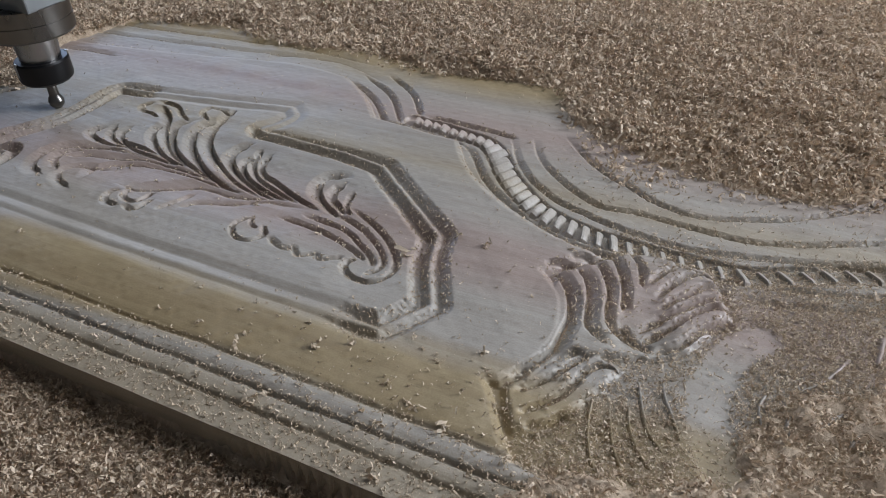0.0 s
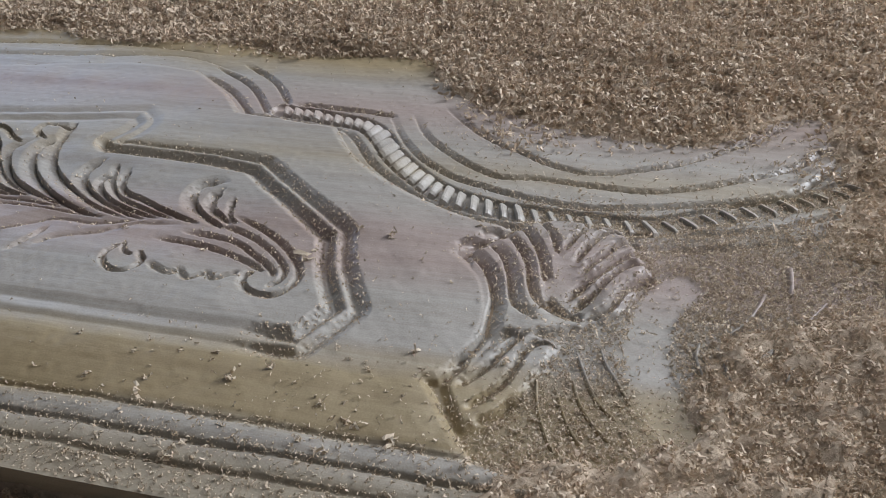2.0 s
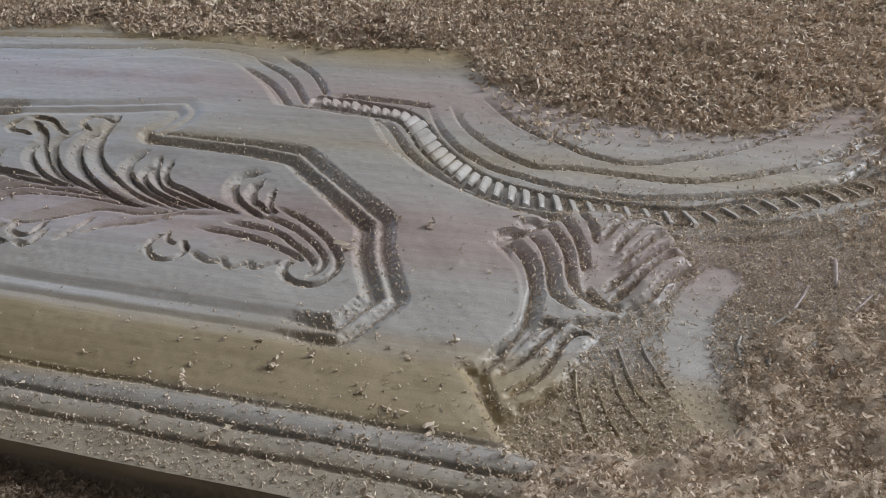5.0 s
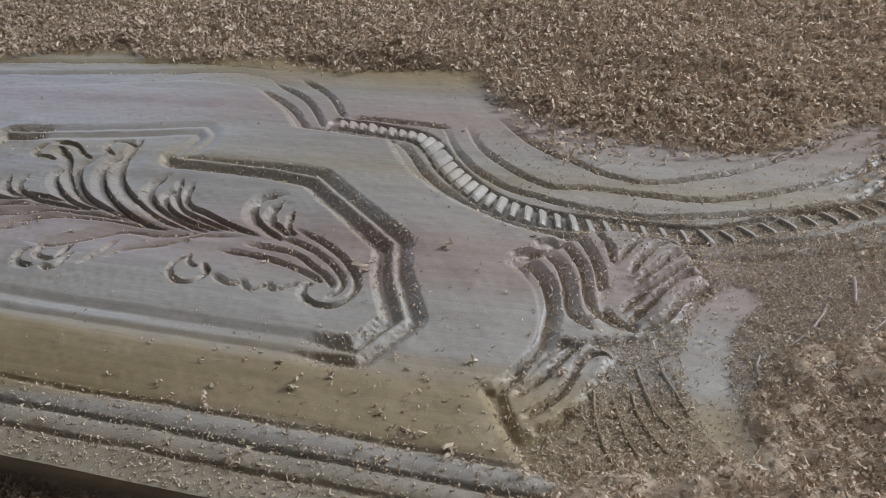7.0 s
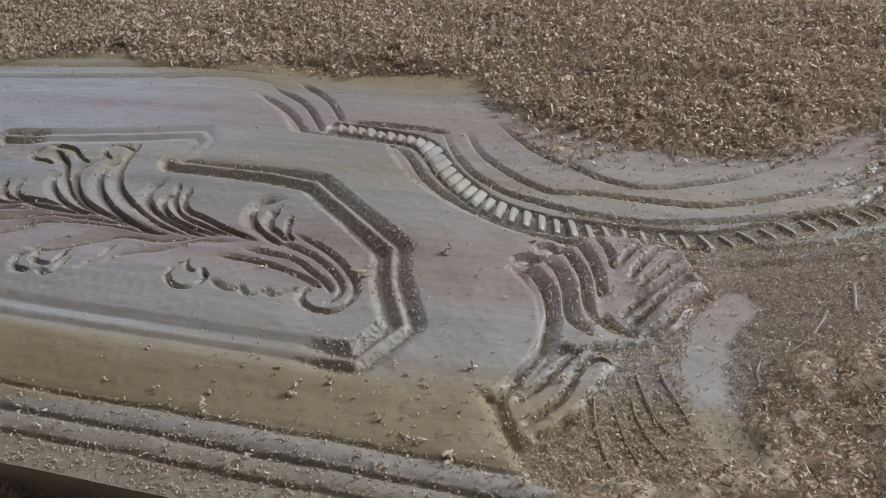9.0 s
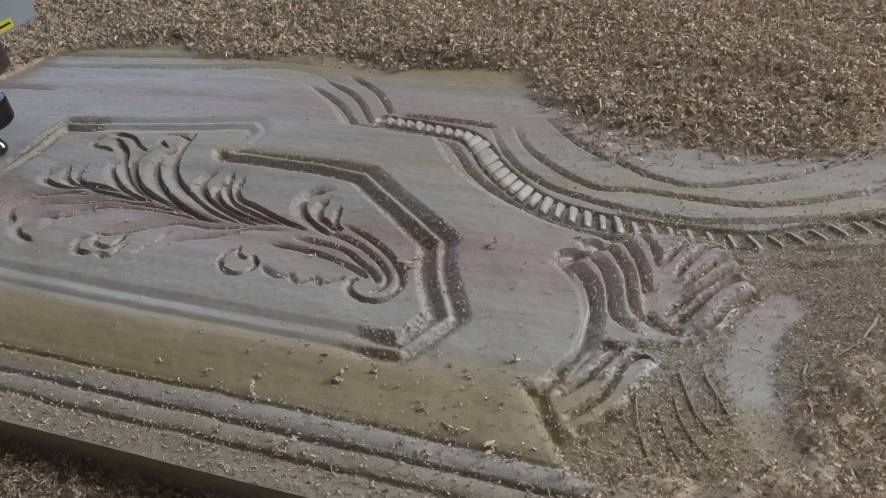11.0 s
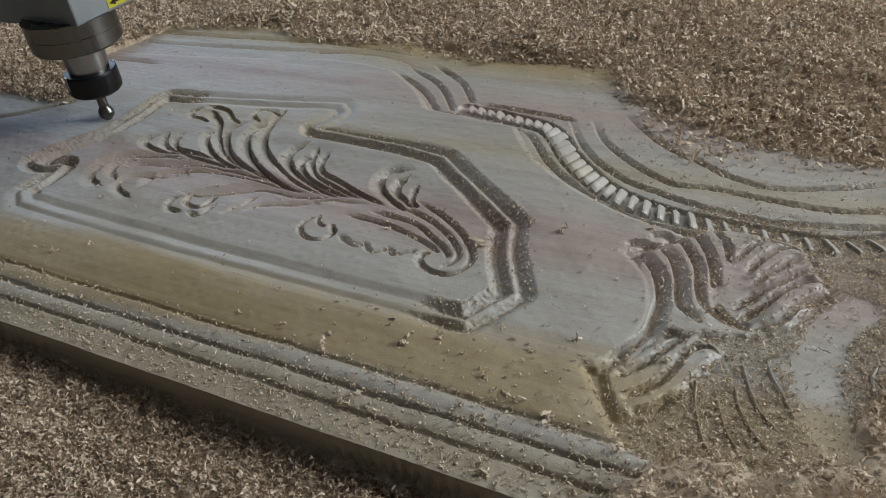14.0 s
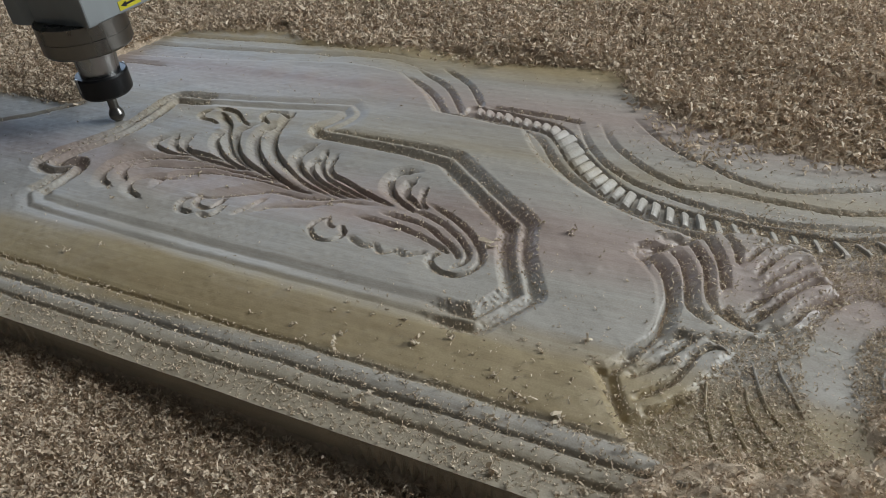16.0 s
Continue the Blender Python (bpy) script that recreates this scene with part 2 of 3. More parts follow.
# the tan band in front is slightly crowned
Z += 0.0012 * np.exp(-((GYY + 0.022) / 0.018) ** 2) * smooth(0.085, 0.06, GXX)
# front mouldings: two flat beads between narrow cuts, and the ledge
wob = 0.0003 * np.sin(GXX * 55) + 0.0002 * np.sin(GXX * 131 + 1)
Z -= (0.0007 * smooth(-0.042, -0.047, GYY + wob) + 0.001 * smooth(-0.059, -0.061, GYY + wob) + 0.001 * smooth(-0.071, -0.073, GYY + wob)) * smooth(0.3, 0.2, GXX)
for y, w, h in ((-0.0475, 0.0015, -0.0013), (-0.0535, 0.005, 0.0008), (-0.0605, 0.0015, -0.0016), (-0.066, 0.0045, 0.0008), (-0.0722, 0.0014, -0.0014)):
    Z += h * np.clip(1 - ((GYY - y - wob) / w) ** 2, 0, 1) * smooth(0.3, 0.2, GXX)

# outline of the inner panel with its stepped head and the hooks at its ends
PANEL = np.vstack([
    straight([(-364, 17), (-350, 6), (-253, 3), (-157, 1), (-3, 0), (14, 30)]), curve([(14, 30), (-2, 60), (-8, 76), (-12, 92)]),
    straight([(-37, 112), (-68, 136), (-87, 152)]), straight([(-128, 158), (-200, 161)]), curve([(-203, 163), (-196, 176), (-193, 192), (-204, 204)]),
    straight([(-281, 190), (-367, 178)]), curve([(-369, 174), (-369, 119), (-388, 75), (-394, 55), (-380, 51), (-366, 56), (-362, 40), (-364, 20)])])
panel = signed(PANEL)
edge = np.interp(panel, [-0.0125, -0.0095, -0.005, -0.0044, -0.0012, 0, 0.0012, 0.0062, 0.0068, 0.0125, 0.0135, 0.03], [0, -0.0014, -0.0048, -0.0052, -0.0010, -0.0004, -0.0010, -0.0062, -0.0064, -0.0005, 0, -0.0004])
Z += np.where((panel > -0.02), edge, 0) * (1 - 0.76 * smooth(0.024, 0.017, GYY) * smooth(-0.01, -0.04, GXX)) * (1 - 0.7 * smooth(0.160, 0.168, GYY) * smooth(-0.345, -0.325, GXX))

RIDGES = []


def ridge(pts, start, end, tall):
    RIDGES.append((pts, start, end, tall))


# thin crests in the foot of the shell and in its neighbour
ridge([(114, 8), (116, -9), (122, -27), (129, -38)], 1.3, 1.3, 3.6)
ridge([(122, 6), (126, -7), (132, -22), (141, -34)], 1.3, 1.3, 3.6)
ridge([(130, 11), (135, -6), (144, -20), (152, -27)], 1.3, 1.3, 3.6)
ridge([(130, 29), (136, 12), (143, -4), (155, -16)], 1.3, 1.3, 3.6)
ridge([(141, 35), (145, 21), (152, 8), (159, -6)], 1.3, 1.3, 3.6)
ridge([(123, 24), (119, 27), (112, 28)], 1.3, 1.3, 3.6)
ridge([(190, 44), (187, 32), (190, 18)], 1.6, 1.2, 4.4)
ridge([(206, 40), (200, 28), (203, 16)], 1.8, 1.2, 4.6)
ridge([(226, 46), (215, 33), (214, 22)], 2.4, 1.4, 4.8)
ridge([(243, 46), (230, 32), (226, 22)], 2.2, 1.4, 4.6)
ridge([(226, 88), (214, 63), (199, 45)], 2.0, 1.4, 4.2)
ridge([(239, 110), (238, 96), (236, 83)], 2.4, 1.8, 4.6)
ridge([(255, 84), (246, 72), (238, 60)], 1.8, 1.4, 4.2)
BORDER = curve([(-104, 234), (-70, 229), (-38, 222), (-22, 210), (-8, 190), (10, 170), (30, 153), (52, 142), (76, 136), (100, 134), (119, 134), (141, 133), (165, 134), (184, 141), (209, 153), (238, 166), (262, 178), (277, 187), (300, 205)], 0.0005)

# the shell stands up again behind the concave arc
SHELL = straight([(66, 88), (83, 106), (99, 122), (114, 127), (148, 129), (165, 90), (149, 54), (133, 42), (112, 33), (106, 25), (97, 30), (91, 22), (82, -8), (79, 0)])
shell_d = signed(SHELL)
Z = np.maximum(Z, -0.006 + 0.0055 * smooth(-0.003, 0.004, shell_d) * (1 - 0.6 * smooth(0.02, 0.008, np.hypot(GXX - 0.123, (GYY - 0.062) * 0.6))))
# the fan of slats at the tongue's tip lies a little lower
foot_d = signed(straight([(74, -9), (88, 18), (104, 31), (121, 27), (116, 12), (108, -6), (96, -26), (86, -30)]))
Z = np.maximum(Z, -0.006 + 0.0042 * smooth(-0.004, 0.002, foot_d))
where, d, s = distance(curve([(-40, 72), (-120, 88), (-200, 95), (-300, 92)]), 0.06)
Z[where] -= 0.0022 * smooth(0.055, 0.015, d)
BASE = Z.copy()
OWNER = np.zeros(GXX.shape, int)
CUT_NAMES = ["carved_face"]


def cut(name, pts, left, left_end, right, depth, body=1.0):
    """A tool cut with one broad and one steep slope that meet in a sharp bottom."""
    line = curve(pts)
    reach = max(left, left_end, right) / 1000 + 0.001
    where, d, s, side = distance(line, reach, sides=True)
    run_out = np.minimum(1, s * 5 + 0.12) * np.minimum(1, (1 - s) * 14 + 0.5)
    breadth = np.where(side > 0, left + (left_end - left) * np.minimum(1, s * 1.6), right) / 1000
    u = np.clip(1 - d / breadth, 0, 1)
    crisp = np.clip(1 - d / 0.0013, 0, 1)
    down = depth / 1000 * run_out * (body * np.where(breadth > 0.004, u ** 1.3, u) + (1 - body) * crisp)
    floor_z = BASE[where] - down
    CUT_NAMES.append(name)
    deeper = (floor_z < Z[where] - 1e-5) & (down > 0.0002)
    OWNER[where] = np.where(deeper, len(CUT_NAMES) - 1, OWNER[where])
    Z[where] = np.minimum(Z[where], floor_z)


def leaf(pts, left, left_end, right, depth):
    cut("leaf_frond", pts, left, left_end, right, depth * 1.25, 0.6)


def rib(pts, left, left_end, right, depth):
    cut("shell_rib", pts, left, left_end, right, depth * 1.15, 0.75)


# the leaf, cut by cut: a line in millimetres from root to tip, then the breadth of the slope on its
# one side at root and tip, the breadth on the other side, and the depth
leaf([(-221, 98), (-249, 99), (-272, 101), (-291, 106), (-303, 114), (-304, 122)], 2, 7, 1.6, 4.5)
leaf([(-252, 103), (-286, 107), (-301, 106), (-312, 112), (-316, 120)], 2, 7, 1.6, 4.5)
leaf([(-281, 104), (-307, 101), (-320, 103), (-329, 107), (-326, 113)], 2, 7, 1.6, 4.5)
leaf([(-220, 97), (-249, 103), (-267, 113), (-281, 126), (-283, 136)], 3, 8, 1.8, 5.0)
leaf([(-207, 96), (-241, 106), (-260, 118), (-274, 133), (-287, 151), (-304, 163)], 3, 9, 1.8, 5.0)
leaf([(-184, 88), (-217, 99), (-242, 110), (-257, 122), (-268, 139), (-265, 148)], 3, 10, 1.8, 5.5)
leaf([(-160, 82), (-192, 92), (-216, 105), (-236, 121), (-247, 136), (-249, 150), (-247, 156)], 3, 10, 1.8, 5.5)
leaf([(-145, 84), (-173, 94), (-197, 107), (-219, 122), (-231, 136), (-239, 153), (-241, 165), (-243, 179)], 3, 10, 1.8, 5.5)
leaf([(-135, 85), (-165, 97), (-184, 107), (-195, 116), (-199, 125), (-196, 134)], 3, 10, 2.0, 6.0)
leaf([(-125, 88), (-149, 94), (-170, 103), (-181, 112), (-184, 119), (-182, 125)], 3, 6, 1.6, 5.0)
leaf([(-117, 89), (-142, 97), (-160, 104), (-170, 111), (-177, 120), (-181, 133)], 3, 6, 1.6, 5.0)
leaf([(-100, 87), (-128, 97), (-148, 106), (-160, 110), (-168, 117), (-170, 129)], 3, 6, 1.6, 5.0)
leaf([(-82, 85), (-102, 98), (-111, 106), (-115, 115), (-113, 123), (-106, 126)], 3, 10, 1.8, 6.0)
leaf([(-80, 90), (-90, 98), (-97, 103), (-100, 110), (-99, 117)], 3, 8, 1.6, 5.5)
leaf([(-76, 91), (-83, 97), (-86, 107), (-87, 112)], 2, 5, 1.4, 4.0)
leaf([(-298, 148), (-308, 152), (-316, 152), (-322, 157), (-319, 162)], 2, 5, 1.4, 4.0)
leaf([(-267, 151), (-282, 160), (-292, 168), (-301, 171), (-312, 171)], 2, 6, 1.4, 4.0)
leaf([(-253, 158), (-266, 168), (-264, 176), (-255, 177), (-245, 174)], 2, 6, 1.4, 4.0)
leaf([(-131, 87), (-163, 78), (-191, 78), (-212, 66), (-230, 57), (-242, 56)], 5.0, 5.0, 12, 3.0)
leaf([(-157, 84), (-177, 85), (-213, 87), (-243, 86), (-269, 78), (-281, 66), (-280, 58)], 2.2, 2.2, 9, 4.0)
leaf([(-179, 88), (-222, 92), (-254, 92), (-280, 84), (-304, 79), (-313, 74)], 2.0, 2.0, 9, 3.5)
leaf([(-226, 97), (-269, 97), (-304, 91), (-322, 76), (-320, 64), (-310, 56)], 1.8, 1.8, 9, 4.5)
leaf([(-283, 100), (-319, 88), (-333, 75), (-333, 60), (-326, 49), (-316, 45)], 1.8, 1.8, 10, 4.5)
leaf([(-272, 68), (-293, 64), (-301, 56), (-296, 45), (-281, 39)], 1.8, 1.8, 8, 4.0)
leaf([(-241, 50), (-244, 43), (-239, 36), (-230, 35)], 1.6, 1.6, 5, 4.0)
leaf([(-224, 58), (-234, 51), (-230, 44), (-220, 44), (-218, 56)], 1.6, 1.6, 4, 4.0)
leaf([(-210, 50), (-210, 38), (-214, 33), (-221, 34)], 1.6, 1.6, 4, 4.0)
leaf([(-189, 68), (-192, 55), (-197, 43)], 1.6, 1.6, 4, 3.0)
leaf([(-79, 97), (-59, 88), (-42, 77), (-28, 63), (-22, 51), (-24, 40), (-30, 34), (-39, 34), (-47, 38), (-51, 44), (-49, 50)], 3, 4, 2.0, 4.5)
leaf([(-86, 88), (-63, 80), (-46, 70), (-36, 61), (-31, 54), (-31, 46), (-35, 41)], 4, 3, 1.8, 4.0)
leaf([(-104, 78), (-72, 74), (-53, 64), (-41, 56), (-36, 50)], 4, 3, 1.8, 4.0)
leaf([(-119, 70), (-89, 67), (-71, 63), (-56, 58), (-44, 53)], 5, 3, 1.8, 3.5)
leaf([(-111, 47), (-97, 40), (-90, 42)], 4, 4, 2.5, 2.5)
leaf([(-92, 46), (-82, 38), (-74, 44)], 4, 3, 2.5, 2.5)
leaf([(-75, 47), (-68, 40), (-57, 48)], 4, 3, 2.5, 2.5)
leaf([(-135, 59), (-139, 52), (-138, 45), (-131, 38), (-123, 36), (-116, 40), (-114, 48), (-120, 55)], 2, 3, 1.8, 4.5)
leaf([(-134, 62), (-131, 55), (-125, 52)], 2, 2, 1.4, 3.5)
leaf([(-111, 84), (-137, 81), (-156, 69), (-178, 60), (-186, 51)], 7, 5, 5.0, 1.6)
# the soft steps of the moulding along the far side
for pts in ([(-160, 286), (-190, 299), (-226, 305), (-295, 295), (-397, 284), (-520, 274)], [(-424, 231), (-474, 229), (-530, 222)], [(-190, 316), (-295, 316), (-420, 306), (-520, 300)]):
    cut("far_moulding", pts, 1.5, 1.5, 9, 3.0, 0.7)
# the bands of the round border: dark slopes that rise from a narrow cut to a thin crest
cut("border_band", [(-53, 214), (-38, 201), (-15, 171), (12, 149), (46, 131), (72, 122), (90, 119)], 5.5, 5.5, 1.6, 5.6, 0.8)
cut("border_band", [(-19, 234), (-4, 207), (15, 184), (41, 165), (69, 155), (97, 149), (132, 146), (181, 156), (230, 171), (257, 186), (278, 212), (292, 234)], 5.5, 5.5, 1.6, 5.6, 0.8)
cut("border_band", [(-3, 239), (13, 212), (40, 187), (69, 170), (95, 172), (131, 169), (165, 169), (198, 179), (233, 196), (261, 215), (281, 237)], 5.5, 5.5, 1.6, 5.0, 0.8)
cut("border_band", [(19, 254), (41, 229), (65, 210), (81, 202), (101, 190), (130, 184), (165, 195), (200, 214), (238, 245), (257, 263)], 5.5, 5.5, 1.6, 5.0, 0.8)
cut("border_band", [(-131, 222), (-90, 217), (-53, 212)], 5.5, 5.5, 1.6, 5.0, 0.8)
cut("border_band", [(-99, 244), (-60, 241), (-20, 237)], 5.5, 5.5, 1.6, 5.6, 0.8)
cut("border_band", [(-192, 279), (-155, 254), (-126, 221)], 5.5, 5.5, 1.6, 5.6, 0.8)
cut("border_band", [(-186, 294), (-145, 266), (-116, 229)], 5.5, 5.5, 1.6, 5.6, 0.8)
cut("border_band", [(-165, 303), (-130, 277), (-106, 246)], 5.5, 5.5, 1.6, 5.6, 0.8)
cut("border_band", [(110, 118), (136, 121), (180, 127), (227, 139), (277, 164)], 5.5, 5.5, 1.6, 4.4, 0.8)
cut("border_band", [(165, 110), (210, 119), (274, 144)], 5.5, 5.5, 1.6, 3.8, 0.8)
# scalloped bites where the ribs meet the field
for pts in ([(58, 92), (68, 96), (76, 95)], [(70, 104), (78, 107), (86, 104)], [(80, 115), (88, 117), (95, 113)]):
    cut("scallop", pts, 3, 4, 6, 3.0, 0.9)
# the shell, rib by rib
rib([(65, 89), (72, 81), (78, 73), (83, 62), (86, 50), (86, 39), (86, 28), (82, 17), (75, 5)], 8.5, 8.5, 1.4, 7.0)
rib([(76, 96), (85, 87), (91, 72), (95, 54), (100, 46), (109, 41)], 8.0, 8.0, 1.4, 6.0)
rib([(84, 108), (91, 99), (99, 85), (103, 66), (108, 55), (118, 49)], 6.0, 6.0, 1.4, 6.0)
rib([(91, 117), (99, 105), (106, 90), (110, 73)], 6.0, 6.0, 1.4, 5.5)
rib([(101, 123), (110, 111), (115, 95)], 5.0, 5.0, 1.4, 5.0)
rib([(119, 97), (126, 114), (133, 125), (146, 129)], 4, 4, 2.2, 6.5)
rib([(126, 88), (134, 107), (143, 118), (152, 117)], 4.2, 4.2, 2.4, 7.0)
rib([(130, 81), (141, 97), (150, 109), (158, 112)], 4.2, 4.2, 2.4, 7.0)
rib([(123, 59), (132, 72), (141, 84), (151, 96), (160, 103)], 4.2, 4.2, 2.4, 7.0)
rib([(127, 51), (137, 65), (144, 78), (154, 90), (164, 94)], 4.2, 4.2, 2.4, 7.0)
rib([(132, 44), (146, 57), (153, 71), (166, 84)], 4.2, 4.2, 2.4, 6.0)
rib([(113, 60), (121, 50), (132, 47)], 4, 4, 4, 4.0)
rib([(107, 32), (99, 20), (92, 6), (82, -7)], 2, 2, 4.0, 4.5)
rib([(121, 24), (114, 26), (107, 19), (103, 5), (98, -6), (87, -19)], 3, 3, 3.0, 4.5)
rib([(106, -11), (100, -21), (93, -26)], 3, 3, 3.0, 4.5)
where, d, s = distance(BORDER, 0.012)
Z[where] -= 0.003 * smooth(0.010, 0.007, d)
# the open joint near the board's far end
groove([(-600, 20), (-545, 60), (-489, 104), (-450, 142)], 0.004, 0.009)
# a shallow dish behind the leaf and the flat crescent beside the shell
where, d, s = distance(curve([(178, 78), (167, 56), (164, 30), (168, 8), (176, -8)]), 0.03)
Z[where] = np.where(d < 0.0115, np.maximum(-0.0065, Z[where]), Z[where])
# tool marks, torn fibres and slight unevenness
rng = np.random.default_rng(4)


def rough(cell, amount, stretch=1):
    """Smooth random unevenness on the relief's grid."""
    a = rng.standard_normal((int((GY1 - GY0) / cell) + 4, int((GX1 - GX0) / cell / stretch) + 4))
    fy, fx = (GYY - GY0) / cell, (GXX - GX0) / cell / stretch
    j, i = fy.astype(int), fx.astype(int)
    v, u = smooth(0, 1, fy - j), smooth(0, 1, fx - i)
    return amount * ((a[j, i] * (1 - u) + a[j, i + 1] * u) * (1 - v) + (a[j + 1, i] * (1 - u) + a[j + 1, i + 1] * u) * v)


soft = Z.copy()
soft[1:-1, 1:-1] = (4 * Z[1:-1, 1:-1] + Z[:-2, 1:-1] + Z[2:, 1:-1] + Z[1:-1, :-2] + Z[1:-1, 2:]) / 8
Z = np.where(OWNER > 0, soft, Z)
steep = np.hypot(*np.gradient(Z, GS))
Z += rough(0.0016, 0.00022, 1.2) * smooth(0.15, 0.7, steep) + rough(0.02, 0.0003) + rough(0.004, 0.00008)


def height(x, y):
    i = np.clip(((np.asarray(x) - GX0) / GS).round().astype(int), 0, len(gx) - 1)
    j = np.clip(((np.asarray(y) - GY0) / GS).round().astype(int), 0, len(gy) - 1)
    return Z[j, i]


def grid_faces(nx, ny):
    k = np.arange(nx * ny).reshape(ny, nx)
    return np.stack([k[:-1, :-1], k[:-1, 1:], k[1:, 1:], k[1:, :-1]], -1).reshape(-1, 4)


def big_mesh(name, verts, quads, mat, parent=None, shade=True):
    me = bpy.data.meshes.new(name)
    me.vertices.add(len(verts))
    me.vertices.foreach_set("co", np.ascontiguousarray(verts, dtype=np.float32).ravel())
    me.loops.add(quads.size)
    me.loops.foreach_set("vertex_index", quads.ravel().astype(np.int32))
    me.polygons.add(len(quads))
    me.polygons.foreach_set("loop_start", np.arange(0, quads.size, 4, dtype=np.int32))
    me.polygons.foreach_set("use_smooth", np.full(len(quads), shade))
    me.update(calc_edges=True)
    me.validate()
    me.materials.append(mat)
    ob = new(name, me)
    ob.parent = parent
    return ob


# ---- structure ----
BED = -0.038
floor = part("floor", box(bmesh.new(), -3, 3, -3, 3, -0.95, -0.9), PLASTER)
tagged(floor, "grey concrete workshop floor", "floor", kind="structure")
table = new("router_table")
tagged(table, "grey router table top under the wood and shavings", "machine table")
part("table_top", box(bmesh.new(), -1.5, 1.1, -0.6, 1.7, BED - 0.03, BED, 0.003), TABLE, table)
for x in (-1.4, 1.0):
    for y in (-0.5, 1.6):
        part("leg", box(bmesh.new(), x - 0.05, x + 0.05, y - 0.05, y + 0.05, -0.9, BED - 0.03, 0.004), TABLE, table)
# unseen walls and ceiling, added to enclose the table and bounce the lamps' light
for name, b in (("wall_north", (-3, 3, 3, 3.15)), ("wall_south", (-3, 3, -3.15, -3)), ("wall_west", (-3.15, -3, -3, 3)), ("wall_east", (3, 3.15, -3, 3))):
    tagged(part(name, box(bmesh.new(), *b, -0.95, 2.4), PLASTER), "plain grey wall, unseen, added to close the workshop", "wall", kind="structure")
tagged(part("ceiling", box(bmesh.new(), -3.15, 3.15, -3.15, 3.15, 2.4, 2.5), PLASTER), "plain grey ceiling, unseen, added to close the workshop", "ceiling", kind="structure")

# ---- the carved board ----
board = new("carved_wood_board")
tagged(board, "pale wooden board half carved with acanthus leaf, rope border and shell", "carved board")
FACE = np.stack([GXX.ravel(), GYY.ravel(), Z.ravel()], 1)
quads = grid_faces(len(gx), len(gy))
owner = OWNER.ravel()[quads[:, 0]]
count = np.bincount(owner, minlength=len(CUT_NAMES))
owner = np.where(count[owner] > 40, owner, 0)
for k in np.unique(owner):
    used, renumbered = np.unique(quads[owner == k], return_inverse=True)
    big_mesh(CUT_NAMES[k], FACE[used], renumbered.reshape(-1, 4), WOOD, board)


def skirt():
    """The sawn sides and underside of the board, with ragged upper front edge."""
    xs, ys = gx, gy
    loop = np.vstack([np.stack([xs, np.full(len(xs), GY0), Z[0]], 1), np.stack([np.full(len(ys), GX1), ys, Z[:, -1]], 1)[1:],
                      np.stack([xs, np.full(len(xs), GY1), Z[-1]], 1)[::-1][1:], np.stack([np.full(len(ys), GX0), ys, Z[:, 0]], 1)[::-1][1:-1]])
    n = len(loop)
    mid = loop.copy()
    mid[:, 2] = -0.016
    mid[:, 1] += np.where(loop[:, 1] < GY0 + 1e-6, 0.0014 * np.sin(loop[:, 0] * 900 + 3 * np.sin(loop[:, 0] * 57)) * np.clip(np.sin(loop[:, 0] * 19 + 1), 0, 1), 0)
    low = loop.copy()
    low[:, 2] = BED
    v = np.vstack([loop, mid, low])
    k = np.arange(n)
    e = (k + 1) % n
    return v, np.vstack([np.stack([k + n, e + n, e, k], 1), np.stack([k + 2 * n, e + 2 * n, e + n, k + n], 1)])


big_mesh("sawn_edge", *skirt(), WOOD, board, shade=False)


def swept(name, pts, w0, w1, h, lean=0.0, keen=2.6):
    """A carved ridge: a half-round of changing width laid along a line, with pointed or blunt ends."""
    line = curve(pts, 0.003)
    t = np.gradient(line, axis=0)
    t /= np.linalg.norm(t, axis=1)[:, None]
    nrm = np.stack([-t[:, 1], t[:, 0]], 1)
    n, m = len(line), 9
    s = np.linspace(0, 1, n)
    w = (w0 + (w1 - w0) * s) / 1000 * np.minimum(1, 0.3 + 9 * np.minimum(s, 1 - s)) * (1 + 0.06 * np.sin(s * 23 + w1))
    ground = BASE[np.clip(((line[:, 1] - GY0) / GS).round().astype(int), 0, len(gy) - 1), np.clip(((line[:, 0] - GX0) / GS).round().astype(int), 0, len(gx) - 1)]
    base = np.convolve(np.r_[ground[:1].repeat(3), ground, ground[-1:].repeat(3)], np.ones(7) / 7, "valid")
    a = np.linspace(-1, 1, m)
    v = np.empty((n, m, 3))
    for k in range(m):
        up = max(0.0, 1 - abs(a[k]) ** keen) ** (0.6 if keen > 2 else 0.95)
        off = a[k] + lean * up * (1 - abs(a[k])) 
        v[:, k, :2] = line + nrm * (w * off)[:, None]
        v[:, k, 2] = base - 0.0062 + (h / 1000 + 0.0035) * up * np.minimum(1, 0.45 + 5 * np.minimum(s, 1 - s))
    v[:, (0, -1), 2] -= 0.0015
    v[:, 1:-1, 2] += rng.normal(0, 0.00013, (n, m - 2))
    quads = grid_faces(m, n)
    verts = v.reshape(-1, 3)
    ends = [list(range(m)), list(range((n - 1) * m, n * m))[::-1]]
    return raw(name, verts.tolist(), quads[:, ::-1].tolist() + ends, WOOD, board)


for pts, w0, w1, h in RIDGES:
    swept("shell_crest", pts, w0 * 1.6, w1 * 1.6, h + 0.9, 0.3, 1.8)

